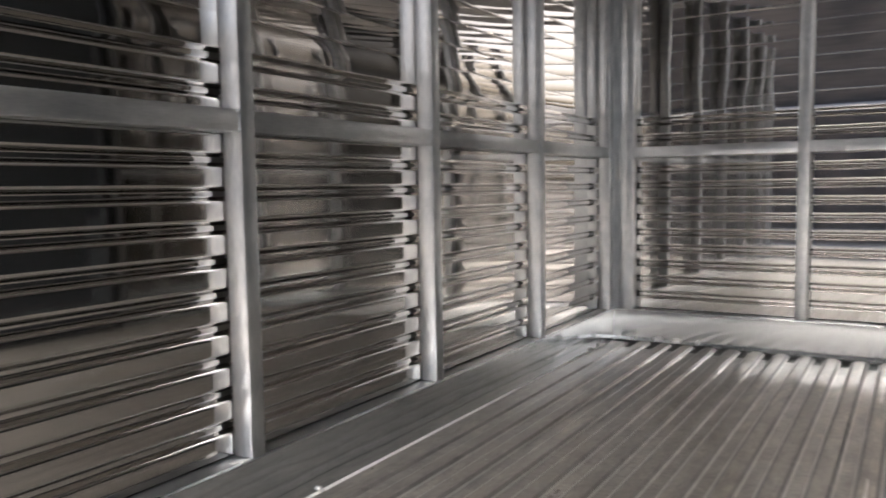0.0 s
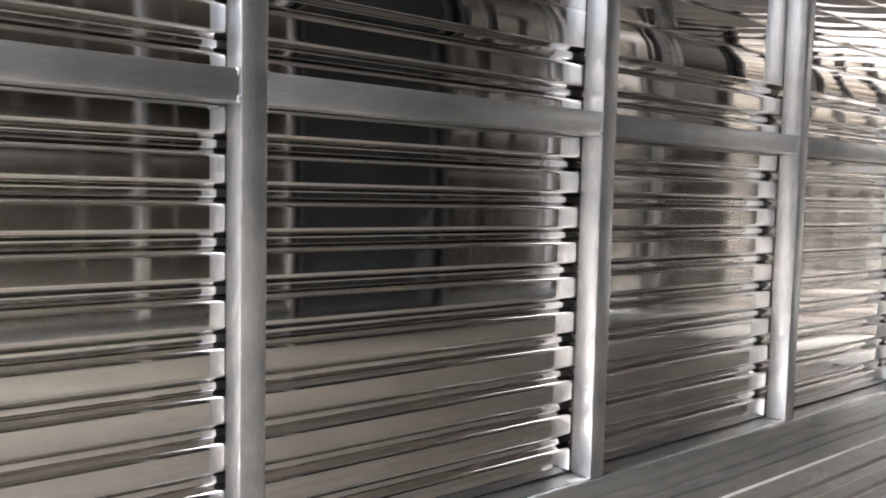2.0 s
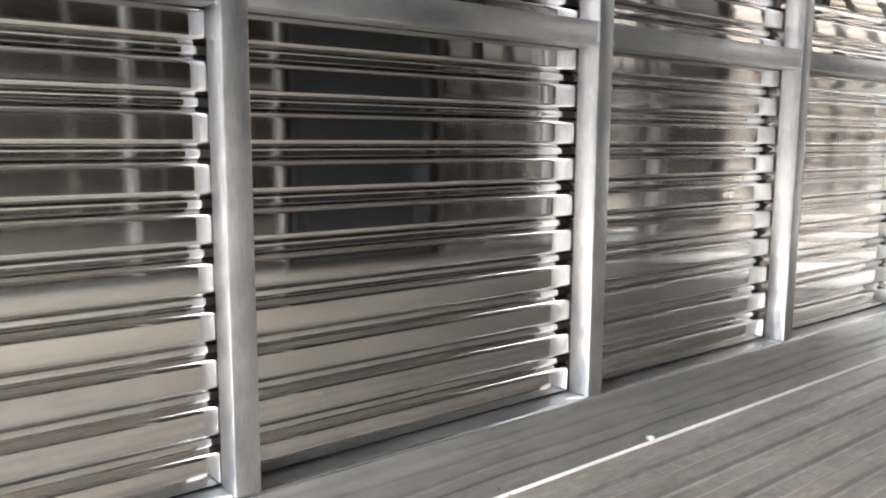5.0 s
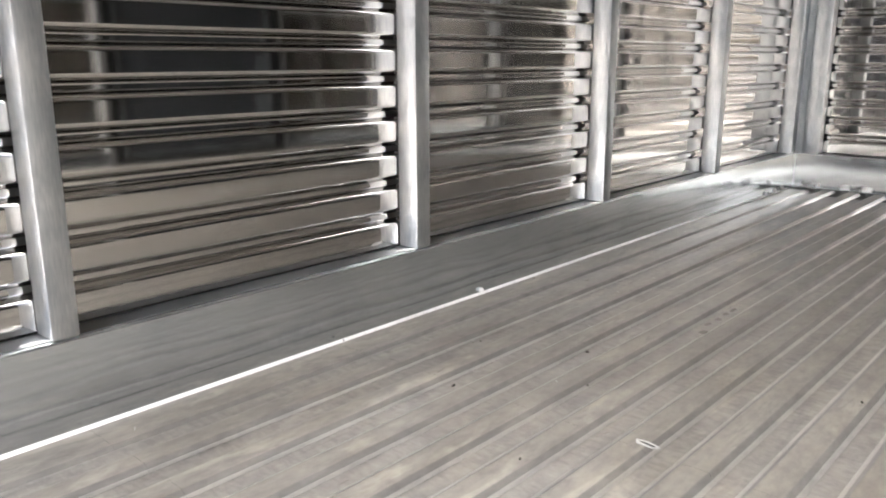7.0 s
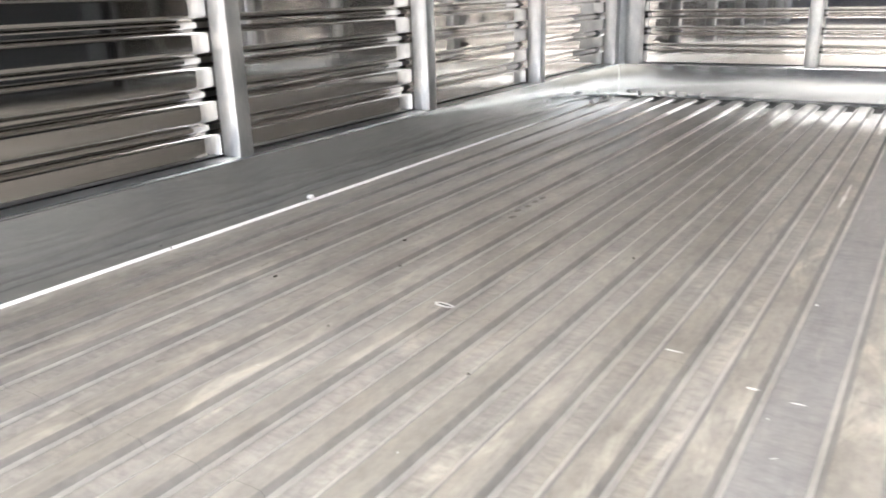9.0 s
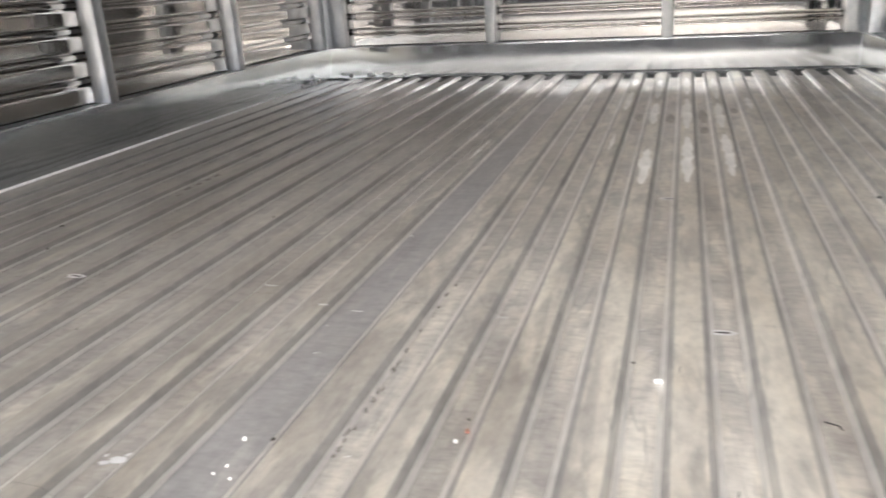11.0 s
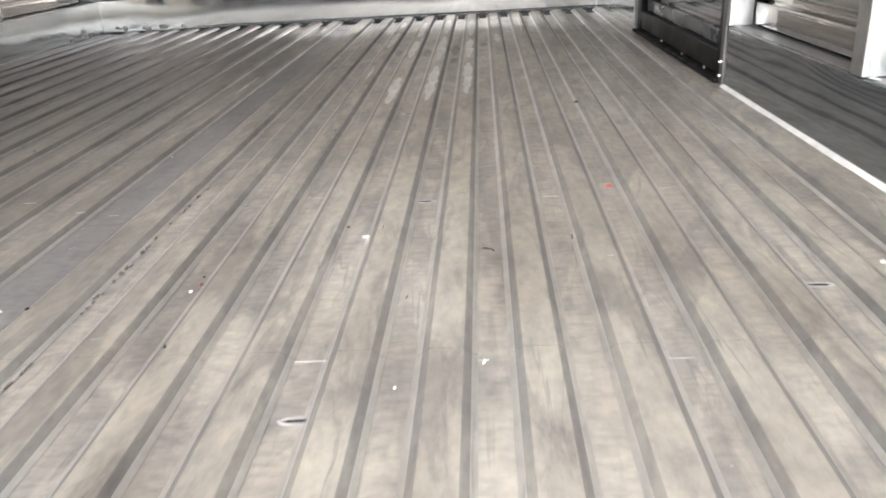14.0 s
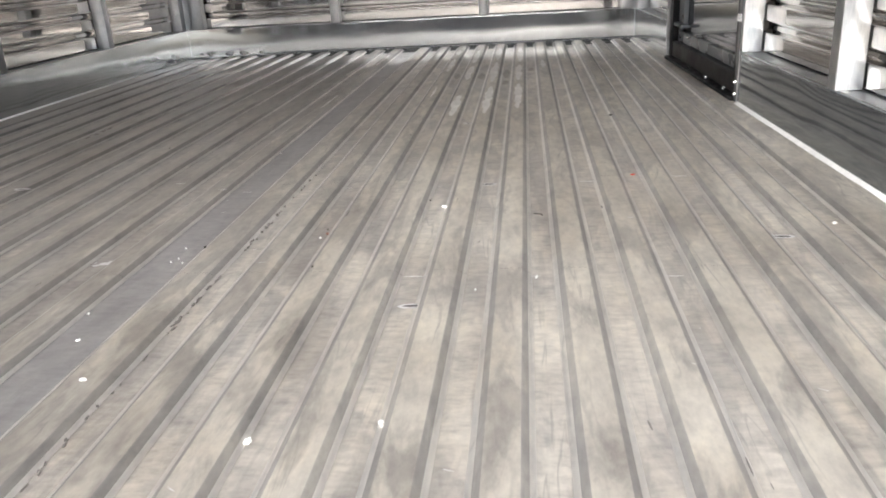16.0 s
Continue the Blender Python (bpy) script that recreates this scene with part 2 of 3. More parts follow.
def extrude_profile(profile, length, cuts=1, sag=None):
    """Extrudes a (y, z) profile along x, centred."""
    bm = bmesh.new()
    rows = []
    for i in range(cuts + 1):
        x = -length / 2 + length * i / cuts
        rows.append([bm.verts.new((x, p[0] + (sag(x) if sag else 0.0), p[1])) for p in profile])
    for a, b in zip(rows, rows[1:]):
        for j in range(len(profile) - 1):
            bm.faces.new((a[j], b[j], b[j + 1], a[j + 1]))
    return bm


# ---------------------------------------------------------------- the setting: sizes of the body
LEFT = -1.0           # the left kick plate
RIGHT = 1.047         # the right kick plate, at the front corner
SPLAY = 1.5           # degrees by which the right wall opens towards the rear
FRONT = 3.222         # the front kick plate
REAR = -0.70          # the open rear end
KICK = 0.124          # height of the kick plates
CREST, DEEP = 0.047, 0.061   # how far the ribs' crests and channels lie behind the kick plate
PITCH, RIB = 0.0635, 0.037
TOP = 1.82            # top of the walls
RAIL = (0.741, 0.782)
POST = 0.036

bm = boxed(-80, 80, -80, 80, -1.15, -0.95)
tagged(new("ground", mesh_of("ground", bm, concrete)), "grey concrete yard below the truck body", "ground", kind="structure")

# unseen open-ended hall added round the truck to shape light and mirror images
stand_in_paint = plain("dark_stand_in_paint", (0.15, 0.125, 0.10), 0.8, 0.0, 0.6, 0.35)
shell_wall_paint = plain("shell_wall_paint", (0.34, 0.31, 0.27), 0.8, 0.0, 0.6, 0.35)
shell_wall = thing("wall_light_shell", "unseen dull brown walls added round the truck to shape the light", "wall", kind="structure")
for a in ((-7.2, -7.0, 0.5, 9.0, -0.95, 2.3), (7.0, 7.2, 0.5, 9.0, -0.95, 2.3), (-7.2, 7.2, 9.0, 9.2, -0.95, 2.3)):
    part("wall_panel", boxed(*a), shell_wall_paint, shell_wall)
# dark unseen block added to darken the mirror images, open sky on both sides
tagged(new("wall_yard", mesh_of("wall_yard", boxed(-4.6, 5.3, -17.0, -16.0, -0.95, 8.0), stand_in_paint)), "unseen dark brown block added to darken the mirror images", "wall", kind="structure")
# unseen roof, added to limit how far skylight reaches in from the rear
shell_roof = plain("shell_roof_paint", (0.26, 0.248, 0.232), 0.7, 0.0, 0.8, 0.25)
bm = boxed(-7.2, 7.2, -0.90, 9.2, 2.302, 2.4)
tagged(new("ceiling", mesh_of("ceiling", bm, shell_roof)), "unseen grey roof added over the truck to shape the light", "ceiling", kind="structure")

# wall frames: local x along the wall, y outwards, z up
WALLS = {
    "wall_left": pose(LEFT, 0, 0, 0, 0, 90),
    "wall_front": pose(0, FRONT, 0, 0, 0, 0),
    "wall_right": pose(RIGHT + FRONT * math.tan(radians(SPLAY)), 0, 0, 0, 0, -90 + SPLAY),
}
walls = {}
for name, m in WALLS.items():
    walls[name] = thing(name, "ribbed polished stainless wall with grey metal posts", "wall", kind="structure", m=m)

_slat_meshes = {}


def drawn_in(length):
    """The sheet is pulled back a little where it is fixed behind the posts."""
    return lambda x: 0.0016 * (math.exp(-((length / 2 - x) / 0.05) ** 2) + math.exp(-((length / 2 + x) / 0.05) ** 2))


def slat_mesh(length):
    """A rib with its two flanks, from channel middle to channel middle; z 0 is the crest's top edge."""
    key = round(length, 3)
    if key not in _slat_meshes:
        h = RIB
        g = (PITCH - h) / 2
        raw = [(DEEP, g), (DEEP, g - 0.0055), (CREST, 0.0), (CREST - 0.00012, -h * 0.3), (CREST - 0.00012, -h * 0.7), (CREST, -h), (DEEP, -h - g + 0.0055), (DEEP, -h - g)]
        prof = rounded(raw, [0.005, 0.005, 0.008, 0.008, 0.005, 0.005], 6)
        _slat_meshes[key] = mesh_of("slat", extrude_profile(prof, length, 44, drawn_in(length)), polished, 40)
    return _slat_meshes[key]


def edge_slat_mesh(length):
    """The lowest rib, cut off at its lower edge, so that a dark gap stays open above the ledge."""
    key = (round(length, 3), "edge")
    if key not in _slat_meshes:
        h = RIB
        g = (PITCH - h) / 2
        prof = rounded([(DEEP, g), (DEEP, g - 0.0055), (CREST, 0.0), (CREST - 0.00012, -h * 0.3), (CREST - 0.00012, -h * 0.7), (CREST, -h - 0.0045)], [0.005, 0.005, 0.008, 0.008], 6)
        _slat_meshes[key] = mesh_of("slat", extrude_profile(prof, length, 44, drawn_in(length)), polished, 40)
    return _slat_meshes[key]


_flat_meshes = {}


def flat_mesh(length, z0, z1):
    """The plain upper sheet with thin creases."""
    key = round(length, 3)
    if key not in _flat_meshes:
        raw = [(DEEP, z0 - 0.018), (DEEP, z0 - 0.008), (CREST, z0)]
        z = z0 + PITCH
        while z < z1 - 0.02:
            raw += [(CREST, z - 0.0025), (CREST + 0.0005, z), (CREST, z + 0.0025)]
            z += PITCH
        raw += [(CREST, z1), (DEEP, z1 + 0.008), (DEEP, z1 + 0.0165)]
        _flat_meshes[key] = mesh_of("flat_panel", extrude_profile(rounded(raw, 0.0012, 2), length, 6), polished_flat, 40)
    return _flat_meshes[key]


LOW_TOPS = [0.170 + PITCH * k for k in range(12)]      # crest tops up to the plain sheet
FLAT = (0.898, 1.661)
HIGH_TOPS = [FLAT[1] + 0.0298 + RIB + PITCH * k for k in range(0, 8)]


def ribbed_panel(wall, x0, x1, label="mirror-polished stainless panel with pressed horizontal ribs"):
    """One bay's ribbed sheet between two posts."""
    length = x1 - x0
    back = part("ribbed_panel", boxed(-length / 2, length / 2, DEEP + 0.002, DEEP + 0.006, 0.09, TOP), shade_back, walls[wall], label, m=pose((x0 + x1) / 2, 0, 0))
    for top in LOW_TOPS + HIGH_TOPS:
        if top == LOW_TOPS[0]:
            part("slat", edge_slat_mesh(length), None, back, m=pose(0, 0, top))
        elif top < TOP - 0.01:
            part("slat", slat_mesh(length), None, back, m=pose(0, 0, top))
    part("flat_panel", flat_mesh(length, *FLAT), None, back, "plain buckled polished stainless sheet")


_post_meshes = {}


def post(wall, x, width=POST, front=-0.002, low=KICK + 0.001, label=""):
    """An upright square tube with a small welded foot; x is its middle."""
    key = (width, front, low)
    if key not in _post_meshes:
        bm = boxed(-width / 2, width / 2, front, CREST - 0.0005, low, TOP, bevel=0.003)
        _post_meshes[key] = mesh_of("post", bm, tube, 40)
    return part("post", _post_meshes[key], None, walls[wall], label, m=pose(x, 0, 0))


def rail(wall, x0, x1):
    bm = boxed(x0 + 0.0005, x1 - 0.0005, 0.0005, CREST - 0.001, *RAIL, bevel=0.0025)
    return part("rail", mesh_of("rail", bm, tube_x, 40), None, walls[wall])


tube_x = metal("aluminium_rail", (0.49, 0.515, 0.53), (0.65, 0.665, 0.67), (0.285, 0.35), 0.92,
               stretch=(3, 25, 25), grain=14, grain_bump=0.00001, smudge=14)


def kick(wall, x0, x1, sheet=None, label="galvanised steel kick plate with cloudy sheen"):
    """A folded plate: upright face and a ledge behind it."""
    prof = rounded([(0.0, -0.01), (0.0, KICK), (0.009, KICK + 0.0002)], 0.004, 4)
    prof += [Vector((0.009, KICK - 0.003)), Vector((0.002, KICK - 0.003)), Vector((0.002, -0.01))]
    bm = extrude_profile(prof, x1 - x0, 8)
    plate = part("kick_plate", mesh_of("kick_plate", bm, sheet or galvanised, 40), None, walls[wall], label, m=pose((x0 + x1) / 2, 0, 0))
    part("ledge", boxed((x0 - x1) / 2, (x1 - x0) / 2, 0.0091, CREST + 0.004, KICK - 0.002, KICK + 0.0002), tube_x, plate, "dull ledge folded back over the plate")
    return plate


# left wall
LEFT_POSTS = [REAR + 0.018, -0.147, 0.516, 1.179, 1.842, 2.505]
LEFT_END = 3.165
for x in LEFT_POSTS:
    post("wall_left", x)
stops = LEFT_POSTS + [LEFT_END + 0.02]
for a, b in zip(stops, stops[1:]):
    ribbed_panel("wall_left", a, b)
    rail("wall_left", a + POST / 2, b - POST / 2)
post("wall_left", LEFT_END + 0.02, 0.045)
kick("wall_left", REAR, FRONT - 0.001)

# front wall
FRONT_POSTS = [-0.95, -0.293, 0.383, 1.012]
for x, w in zip(FRONT_POSTS, (0.06, 0.04, 0.04, 0.05)):
    post("wall_front", x, w)
for a, b, wa, wb in zip(FRONT_POSTS, FRONT_POSTS[1:], (0.06, 0.04, 0.04), (0.04, 0.04, 0.05)):
    ribbed_panel("wall_front", a, b)
    rail("wall_front", a + wa / 2, b - wb / 2)
kick("wall_front", LEFT + 0.001, RIGHT - 0.001, pale_zinc)

# right wall: its local x runs towards the rear, so x = -y
DOOR = (1.622, 2.470)
RIGHT_POSTS = [1.602, 1.036, 0.470, -0.096]
for y in RIGHT_POSTS:
    post("wall_right", -y)
stops = RIGHT_POSTS + [REAR + 0.018]
for a, b in zip(stops, stops[1:]):
    ribbed_panel("wall_right", -a, -b)
    rail("wall_right", -a + POST / 2, -b - POST / 2)
post("wall_right", -(REAR + 0.018))
post("wall_right", -3.165, 0.045)
ribbed_panel("wall_right", -3.165, -DOOR[1] - 0.03)
rail("wall_right", -3.165 + 0.0225, -DOOR[1] - 0.026)
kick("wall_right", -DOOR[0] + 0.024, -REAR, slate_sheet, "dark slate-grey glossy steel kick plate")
kick("wall_right", -FRONT + 0.001, -DOOR[1] - 0.026)

# corner closing strips between the walls
for x in (LEFT - 0.03, RIGHT + 0.03):
    bm = boxed(x - 0.05, x + 0.05, FRONT + 0.0475, FRONT + 0.066, -0.01, TOP)
    part("corner_strip", mesh_of("corner_strip", bm, tube), None, walls["wall_front"], m=walls["wall_front"].matrix_basis.inverted())

# ---------------------------------------------------------------- floor
floor = thing("floor", "worn dusty ribbed aluminium floor planks", "floor", kind="structure")
CHANNELS = [(0.008 - 0.0855 * k, 0.060 - 0.0855 * k) for k in range(11, 0, -1)] + [(0.008, 0.095)]
CHANNELS += [(0.138 + 0.0845 * k, 0.190 + 0.0845 * k) for k in range(11)]
SINK = 0.0078
JOINTS = (0.530, 0.962)   # the planks are butted across the body here


def strip(profile, name, materials, y0, y1, flank=0.0, x=0.0, open_to=0.0):
    """Extrudes an (x, z) profile along the body; the flanks take the second material, their feet the third."""
    bm = bmesh.new()
    rows = []
    n = 12
    for i in range(n + 1):
        y = y0 + (y1 - y0) * i / n
        rows.append([bm.verts.new((x + p[0] + (open_to * (FRONT - y) if p is profile[-1] else 0.0), y, p[1])) for p in profile])
    for a, b in zip(rows, rows[1:]):
        for j in range(len(profile) - 1):
            f = bm.faces.new((a[j], b[j], b[j + 1], a[j + 1]))
            d = profile[j + 1] - profile[j]
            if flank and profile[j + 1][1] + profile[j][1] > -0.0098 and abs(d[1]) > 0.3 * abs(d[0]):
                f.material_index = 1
            elif flank and profile[j + 1][1] + profile[j][1] <= -0.0098:
                f.material_index = 2
    return mesh_of(name, bm, materials, 50)


edges = [LEFT] + [e for c in CHANNELS for e in c] + [RIGHT]
for i in range(0, len(edges), 2):
    x0, x1 = edges[i], edges[i + 1]
    w = (x1 - x0) / 2
    prof = [(-w - 0.0122, -SINK + 0.0002), (-w - 0.0080, -SINK + 0.0010), (-w, 0.0), (w, 0.0), (w + 0.0080, -SINK + 0.0010), (w + 0.0122, -SINK + 0.0002)]
    if i == 0:
        prof = prof[2:]
    if i == len(edges) - 2:
        prof = prof[:-2]
    prof = rounded(prof, [0.0032, 0.0016, 0.0016, 0.0032] if len(prof) == 6 else 0.002, 3)
    for y0, y1 in ((REAR, JOINTS[0] - 0.00015), (JOINTS[0] + 0.00015, JOINTS[1] - 0.00015), (JOINTS[1] + 0.00015, FRONT - 0.028)):
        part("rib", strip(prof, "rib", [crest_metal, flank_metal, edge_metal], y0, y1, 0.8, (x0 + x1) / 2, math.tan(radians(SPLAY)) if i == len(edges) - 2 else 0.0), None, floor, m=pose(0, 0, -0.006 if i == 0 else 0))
for x0, x1 in CHANNELS:
    w = (x1 - x0) / 2 - 0.0115
    part("channel", strip([Vector((-w, -SINK - 0.0005)), Vector((0, -SINK - 0.0002)), Vector((w, -SINK - 0.0005))], "channel", [wide_metal if x1 - x0 > 0.06 else groove_metal], REAR, FRONT - 0.125, x=(x0 + x1) / 2), None, floor)
bm = boxed(-1.08, 1.10, REAR, 3.29, -0.06, -SINK - 0.004)
part("underfloor", bm, shade_back, floor)
# the strip of angle that covers the plank ends at the front
bm = boxed(LEFT + 0.002, RIGHT - 0.002, FRONT - 0.031, FRONT - 0.001, 0.001, 0.005, bevel=0.001)
part("end_strip", bm, galvanised, floor, "thin bright metal strip over the plank ends")

# ---------------------------------------------------------------- the side door
door = thing("door_1", "closed dark grey side door in a black frame", "door", kind="structure", m=WALLS["wall_right"] @ pose(-(DOOR[0] + DOOR[1]) / 2, 0, 0))
dw = (DOOR[1] - DOOR[0]) / 2
part("door_panel", boxed(-dw + 0.03, dw - 0.03, 0.036, 0.046, 0.05, TOP - 0.05, bevel=0.002), dark_gloss, door, "glossy dark slate door panel")
for s in (-1, 1):
    part("panel_stile", boxed(min(s * (dw - 0.041), s * (dw - 0.075)), max(s * (dw - 0.041), s * (dw - 0.075)), 0.024, 0.0355, 0.0655, TOP - 0.05, bevel=0.003), grey_paint, door, "blue-grey painted door stile")
part("panel_rail", boxed(-dw + 0.0755, dw - 0.0755, 0.024, 0.0355, 0.0655, 0.100, bevel=0.003), grey_paint, door, "blue-grey painted door rail")
for s in (-1, 1):
    part("frame_stile", boxed(min(s * dw, s * (dw - 0.04)), max(s * dw, s * (dw - 0.04)), 0.004, 0.05, 0.012, TOP, bevel=0.004), black_paint, door, "black door frame upright")
part("frame_bottom", boxed(-dw + 0.0405, dw - 0.0405, 0.006, 0.05, 0.014, 0.065, bevel=0.004), black_paint, door, "black bottom frame member")
part("threshold", boxed(-dw, dw, -0.012, 0.05, 0.0015, 0.0115, bevel=0.003), rubber, door, "black rubber threshold strip")
for x in (-dw - 0.0125, dw + 0.0125):
    part("jamb", boxed(x - 0.012, x + 0.012, -0.004, CREST - 0.001, 0.001, TOP, bevel=0.004), dull_steel, door, "dull grey steel door jamb")

# ---------------------------------------------------------------- sealant along the foot of the walls
rng = random.Random(7)


def bead(wall, x0, x1, width, height, base=0.0, step=0.03):
    """A run of sealant in the corner of floor and kick plate, a little uneven; local frame of the wall."""
    bm = bmesh.new()
    n = max(2, int((x1 - x0) / step))
    rows = []
    for i in range(n + 1):
        x = x0 + (x1 - x0) * i / n
        w = width * (1 + 0.28 * (noise.noise((x * 9, 3.1, 0)) + 0.5 * noise.noise((x * 40, 1.7, 0))))
        rows.append([bm.verts.new((x, -0.0004 - w * a, base + 0.0006 + height * c)) for a, c in ((0.0, 1.0), (0.45, 0.62), (0.8, 0.28), (1.0, 0.0))])
    for a, b in zip(rows, rows[1:]):
        for j in range(3):
            bm.faces.new((a[j], b[j], b[j + 1], a[j + 1]))
    part("sealant_bead", bm, sealant, walls[wall], "white sealant bead along the floor", smooth=60)


bead("wall_left", REAR, FRONT - 0.05, 0.0038, 0.0048, -0.006)
bead("wall_right", -DOOR[0] + 0.03, -REAR, 0.0085, 0.005)


def blob_mesh(rx, ry, rz, seed):
    r = random.Random(seed)
    bm = bmesh.new()
    bmesh.ops.create_icosphere(bm, subdivisions=2, radius=1.0)
    for v in bm.verts:
        k = 1 + 0.25 * noise.noise(v.co * 1.7 + Vector((seed, 0, 0)))
        v.co = Vector((v.co.x * rx * k, v.co.y * ry * k, v.co.z * rz * k))
    return bm


for x, r in ((-0.908, 0.008), (-0.815, 0.018), (-0.742, 0.021), (-0.660, 0.009)):
    part("sealant_blob", blob_mesh(r, 0.006, 0.010, int(abs(x) * 1000)), sealant, walls["wall_front"], "white sealant blob at the plank ends", m=pose(x, -0.004, 0.011), smooth=80)
part("sealant_blob", blob_mesh(0.006, 0.005, 0.005, 5), sealant, walls["wall_left"], "white sealant blob", m=pose(1.348, -0.004, 0.005), smooth=80)
for y, r in ((2.94, 0.012), (3.03, 0.007), (3.10, 0.014)):
    part("sealant_blob", blob_mesh(r, 0.005, 0.008, int(y * 1000)), sealant, walls["wall_left"], "white sealant blob", m=pose(y, -0.003, 0.006), smooth=80)


def flake(size_x, size_y, thick, seed, points=7):
    """A small torn scrap: an uneven outline with a little thickness, slightly curled."""
    r = random.Random(seed)
    bm = bmesh.new()
    top, low = [], []
    for i in range(points):
        a = 2 * math.pi * i / points + r.uniform(-0.25, 0.25)
        k = r.uniform(0.7, 1.05)
        x, y = math.cos(a) * size_x / 2 * k, math.sin(a) * size_y / 2 * k
        lift = r.uniform(0, thick)
        top.append(bm.verts.new((x, y, thick + lift)))
        low.append(bm.verts.new((x * 0.97, y * 0.97, 0)))
    bm.faces.new(top)
    bm.faces.new(list(reversed(low)))
    for i in range(points):
        j = (i + 1) % points
        bm.faces.new((low[i], low[j], top[j], top[i]))
    return bm


# small weld lumps where the rails meet the posts
for i, y in enumerate(LEFT_POSTS[1:]):
    for s in (-1, 1):
        for z in (RAIL[0] + 0.004, RAIL[1] - 0.004):
            part("weld_bead", blob_mesh(0.0035, 0.003, 0.006, 30 + i), tube, walls["wall_left"], m=pose(y + s * (POST / 2 + 0.001), 0.002, z), smooth=80)
for i, x in enumerate(FRONT_POSTS[1:3]):
    for s in (-1, 1):
        part("weld_bead", blob_mesh(0.0035, 0.003, 0.006, 50 + i), tube, walls["wall_front"], m=pose(x + s * 0.021, 0.002, RAIL[1] - 0.004), smooth=80)

# pale smears of sealant at the near side of the post feet
for i, y in enumerate(LEFT_POSTS[1:]):
    part("sealant_smear", flake(0.045, 0.016, 0.0008, 20 + i, 9), sealant, walls["wall_left"], "pale sealant smear at a post foot", m=pose(y - 0.036, 0.010, KICK + 0.0012, 0, 0, -12))
for i, y in enumerate(RIGHT_POSTS[:4]):
    part("sealant_smear", flake(0.030, 0.012, 0.0008, 40 + i, 8), sealant, walls["wall_right"], "pale sealant smear at a post foot", m=pose(-y + 0.03, 0.012, KICK + 0.0012, 0, 0, 10))

# ---------------------------------------------------------------- bolts and clips of the side door
def bolt_mesh(radius, length):
    """A hexagon head on a washer, pointing along -y."""
    bm = bmesh.new()
    turn = Matrix.Rotation(radians(90), 4, "X")
    bmesh.ops.create_cone(bm, cap_ends=True, segments=20, radius1=radius * 1.6, radius2=radius * 1.5, depth=0.002, matrix=Matrix.Translation((0, -0.001, 0)) @ turn)
    bmesh.ops.create_cone(bm, cap_ends=True, segments=6, radius1=radius * 1.15, radius2=radius * 1.1, depth=length * 0.5, matrix=Matrix.Translation((0, -0.002 - length * 0.25, 0)) @ turn)
    bmesh.ops.create_cone(bm, cap_ends=True, segments=16, radius1=radius * 0.7, radius2=radius * 0.6, depth=length * 0.5, matrix=Matrix.Translation((0, -0.002 - length * 0.75, 0)) @ turn)
    return bm


BOLT = mesh_of("bolt", bolt_mesh(0.0065, 0.016), chrome, 30)
YC = (DOOR[0] + DOOR[1]) / 2
for y, z in ((1.757, 0.305), (1.809, 0.280), (1.753, 0.247), (2.385, 0.083), (2.270, 0.090), (2.235, 0.095), (1.742, 0.62), (1.815, 0.59), (1.740, 0.56)):
    part("bolt", BOLT, None, door, "chrome hexagon bolt", m=pose(YC - y, 0.036, z))
SCREW = mesh_of("screw", bolt_mesh(0.0035, 0.003), chrome, 30)
for y in (2.164, 1.948, 1.755):
    part("screw", SCREW, None, door, "small bright screw", m=pose(YC - y, 0.006, 0.0115, -90))
for y, z in ((1.6095, 0.020), (1.6095, 0.050), (2.4535, 0.014), (1.6095, 0.21), (1.6095, 0.42)):
    part("screw", SCREW, None, door, "small bright screw", m=pose(YC - y, -0.004, z))
# a flat hinge bar that stands on a small folded foot at the panel's far lower corner
bracket = part("hinge_bracket", boxed(-0.030, 0.030, 0.020, 0.0355, 0.128, 0.52, bevel=0.002), grey_paint, door, "blue-grey painted hinge bar", m=pose(YC - 2.365, 0, 0))
part("foot_plate", boxed(-0.075, 0.060, 0.006, 0.0355, 0.118, 0.1275, bevel=0.0015), grey_paint, bracket, "folded foot of the hinge bar")
for z in (0.205, 0.62):
    part("clip", boxed(-0.017, 0.017, -0.0065, -0.0042, -0.009, 0.009, bevel=0.001), chrome, door, "bright steel clip on the jamb", m=pose(YC - 1.6095, 0, z))


# ---------------------------------------------------------------- marks on the floor planks
def level(x):
    """The floor's height at x: rib tops at 0, channels sunk."""
    return -SINK + 0.0004 if any(a - 0.001 < x < b + 0.001 for a, b in CHANNELS) else 0.0


slot_dark = plain("slot_dark", (0.03, 0.028, 0.026), 0.8)
bare = metal("bare_aluminium", (0.62, 0.62, 0.62), (0.78, 0.78, 0.78), (0.29, 0.4), 0.6, smudge=60)


def ring_mesh(a, b, width, height):
    bm = bmesh.new()
    n = 28
    rows = []
    for i in range(n):
        t = 2 * math.pi * i / n
        c, s = math.cos(t), math.sin(t)
        k = 1 + 0.12 * noise.noise((c * 2, s * 2, a * 50))
        rows.append([bm.verts.new(((a + d) * c * k, (b + d) * s * k, h)) for d, h in ((-width, 0.0003), (-width * 0.4, height), (width * 0.4, height), (width, 0.0002))])
    for i in range(n):
        p, q = rows[i], rows[(i + 1) % n]
        for j in range(3):
            bm.faces.new((p[j], q[j], q[j + 1], p[j + 1]))
    return bm


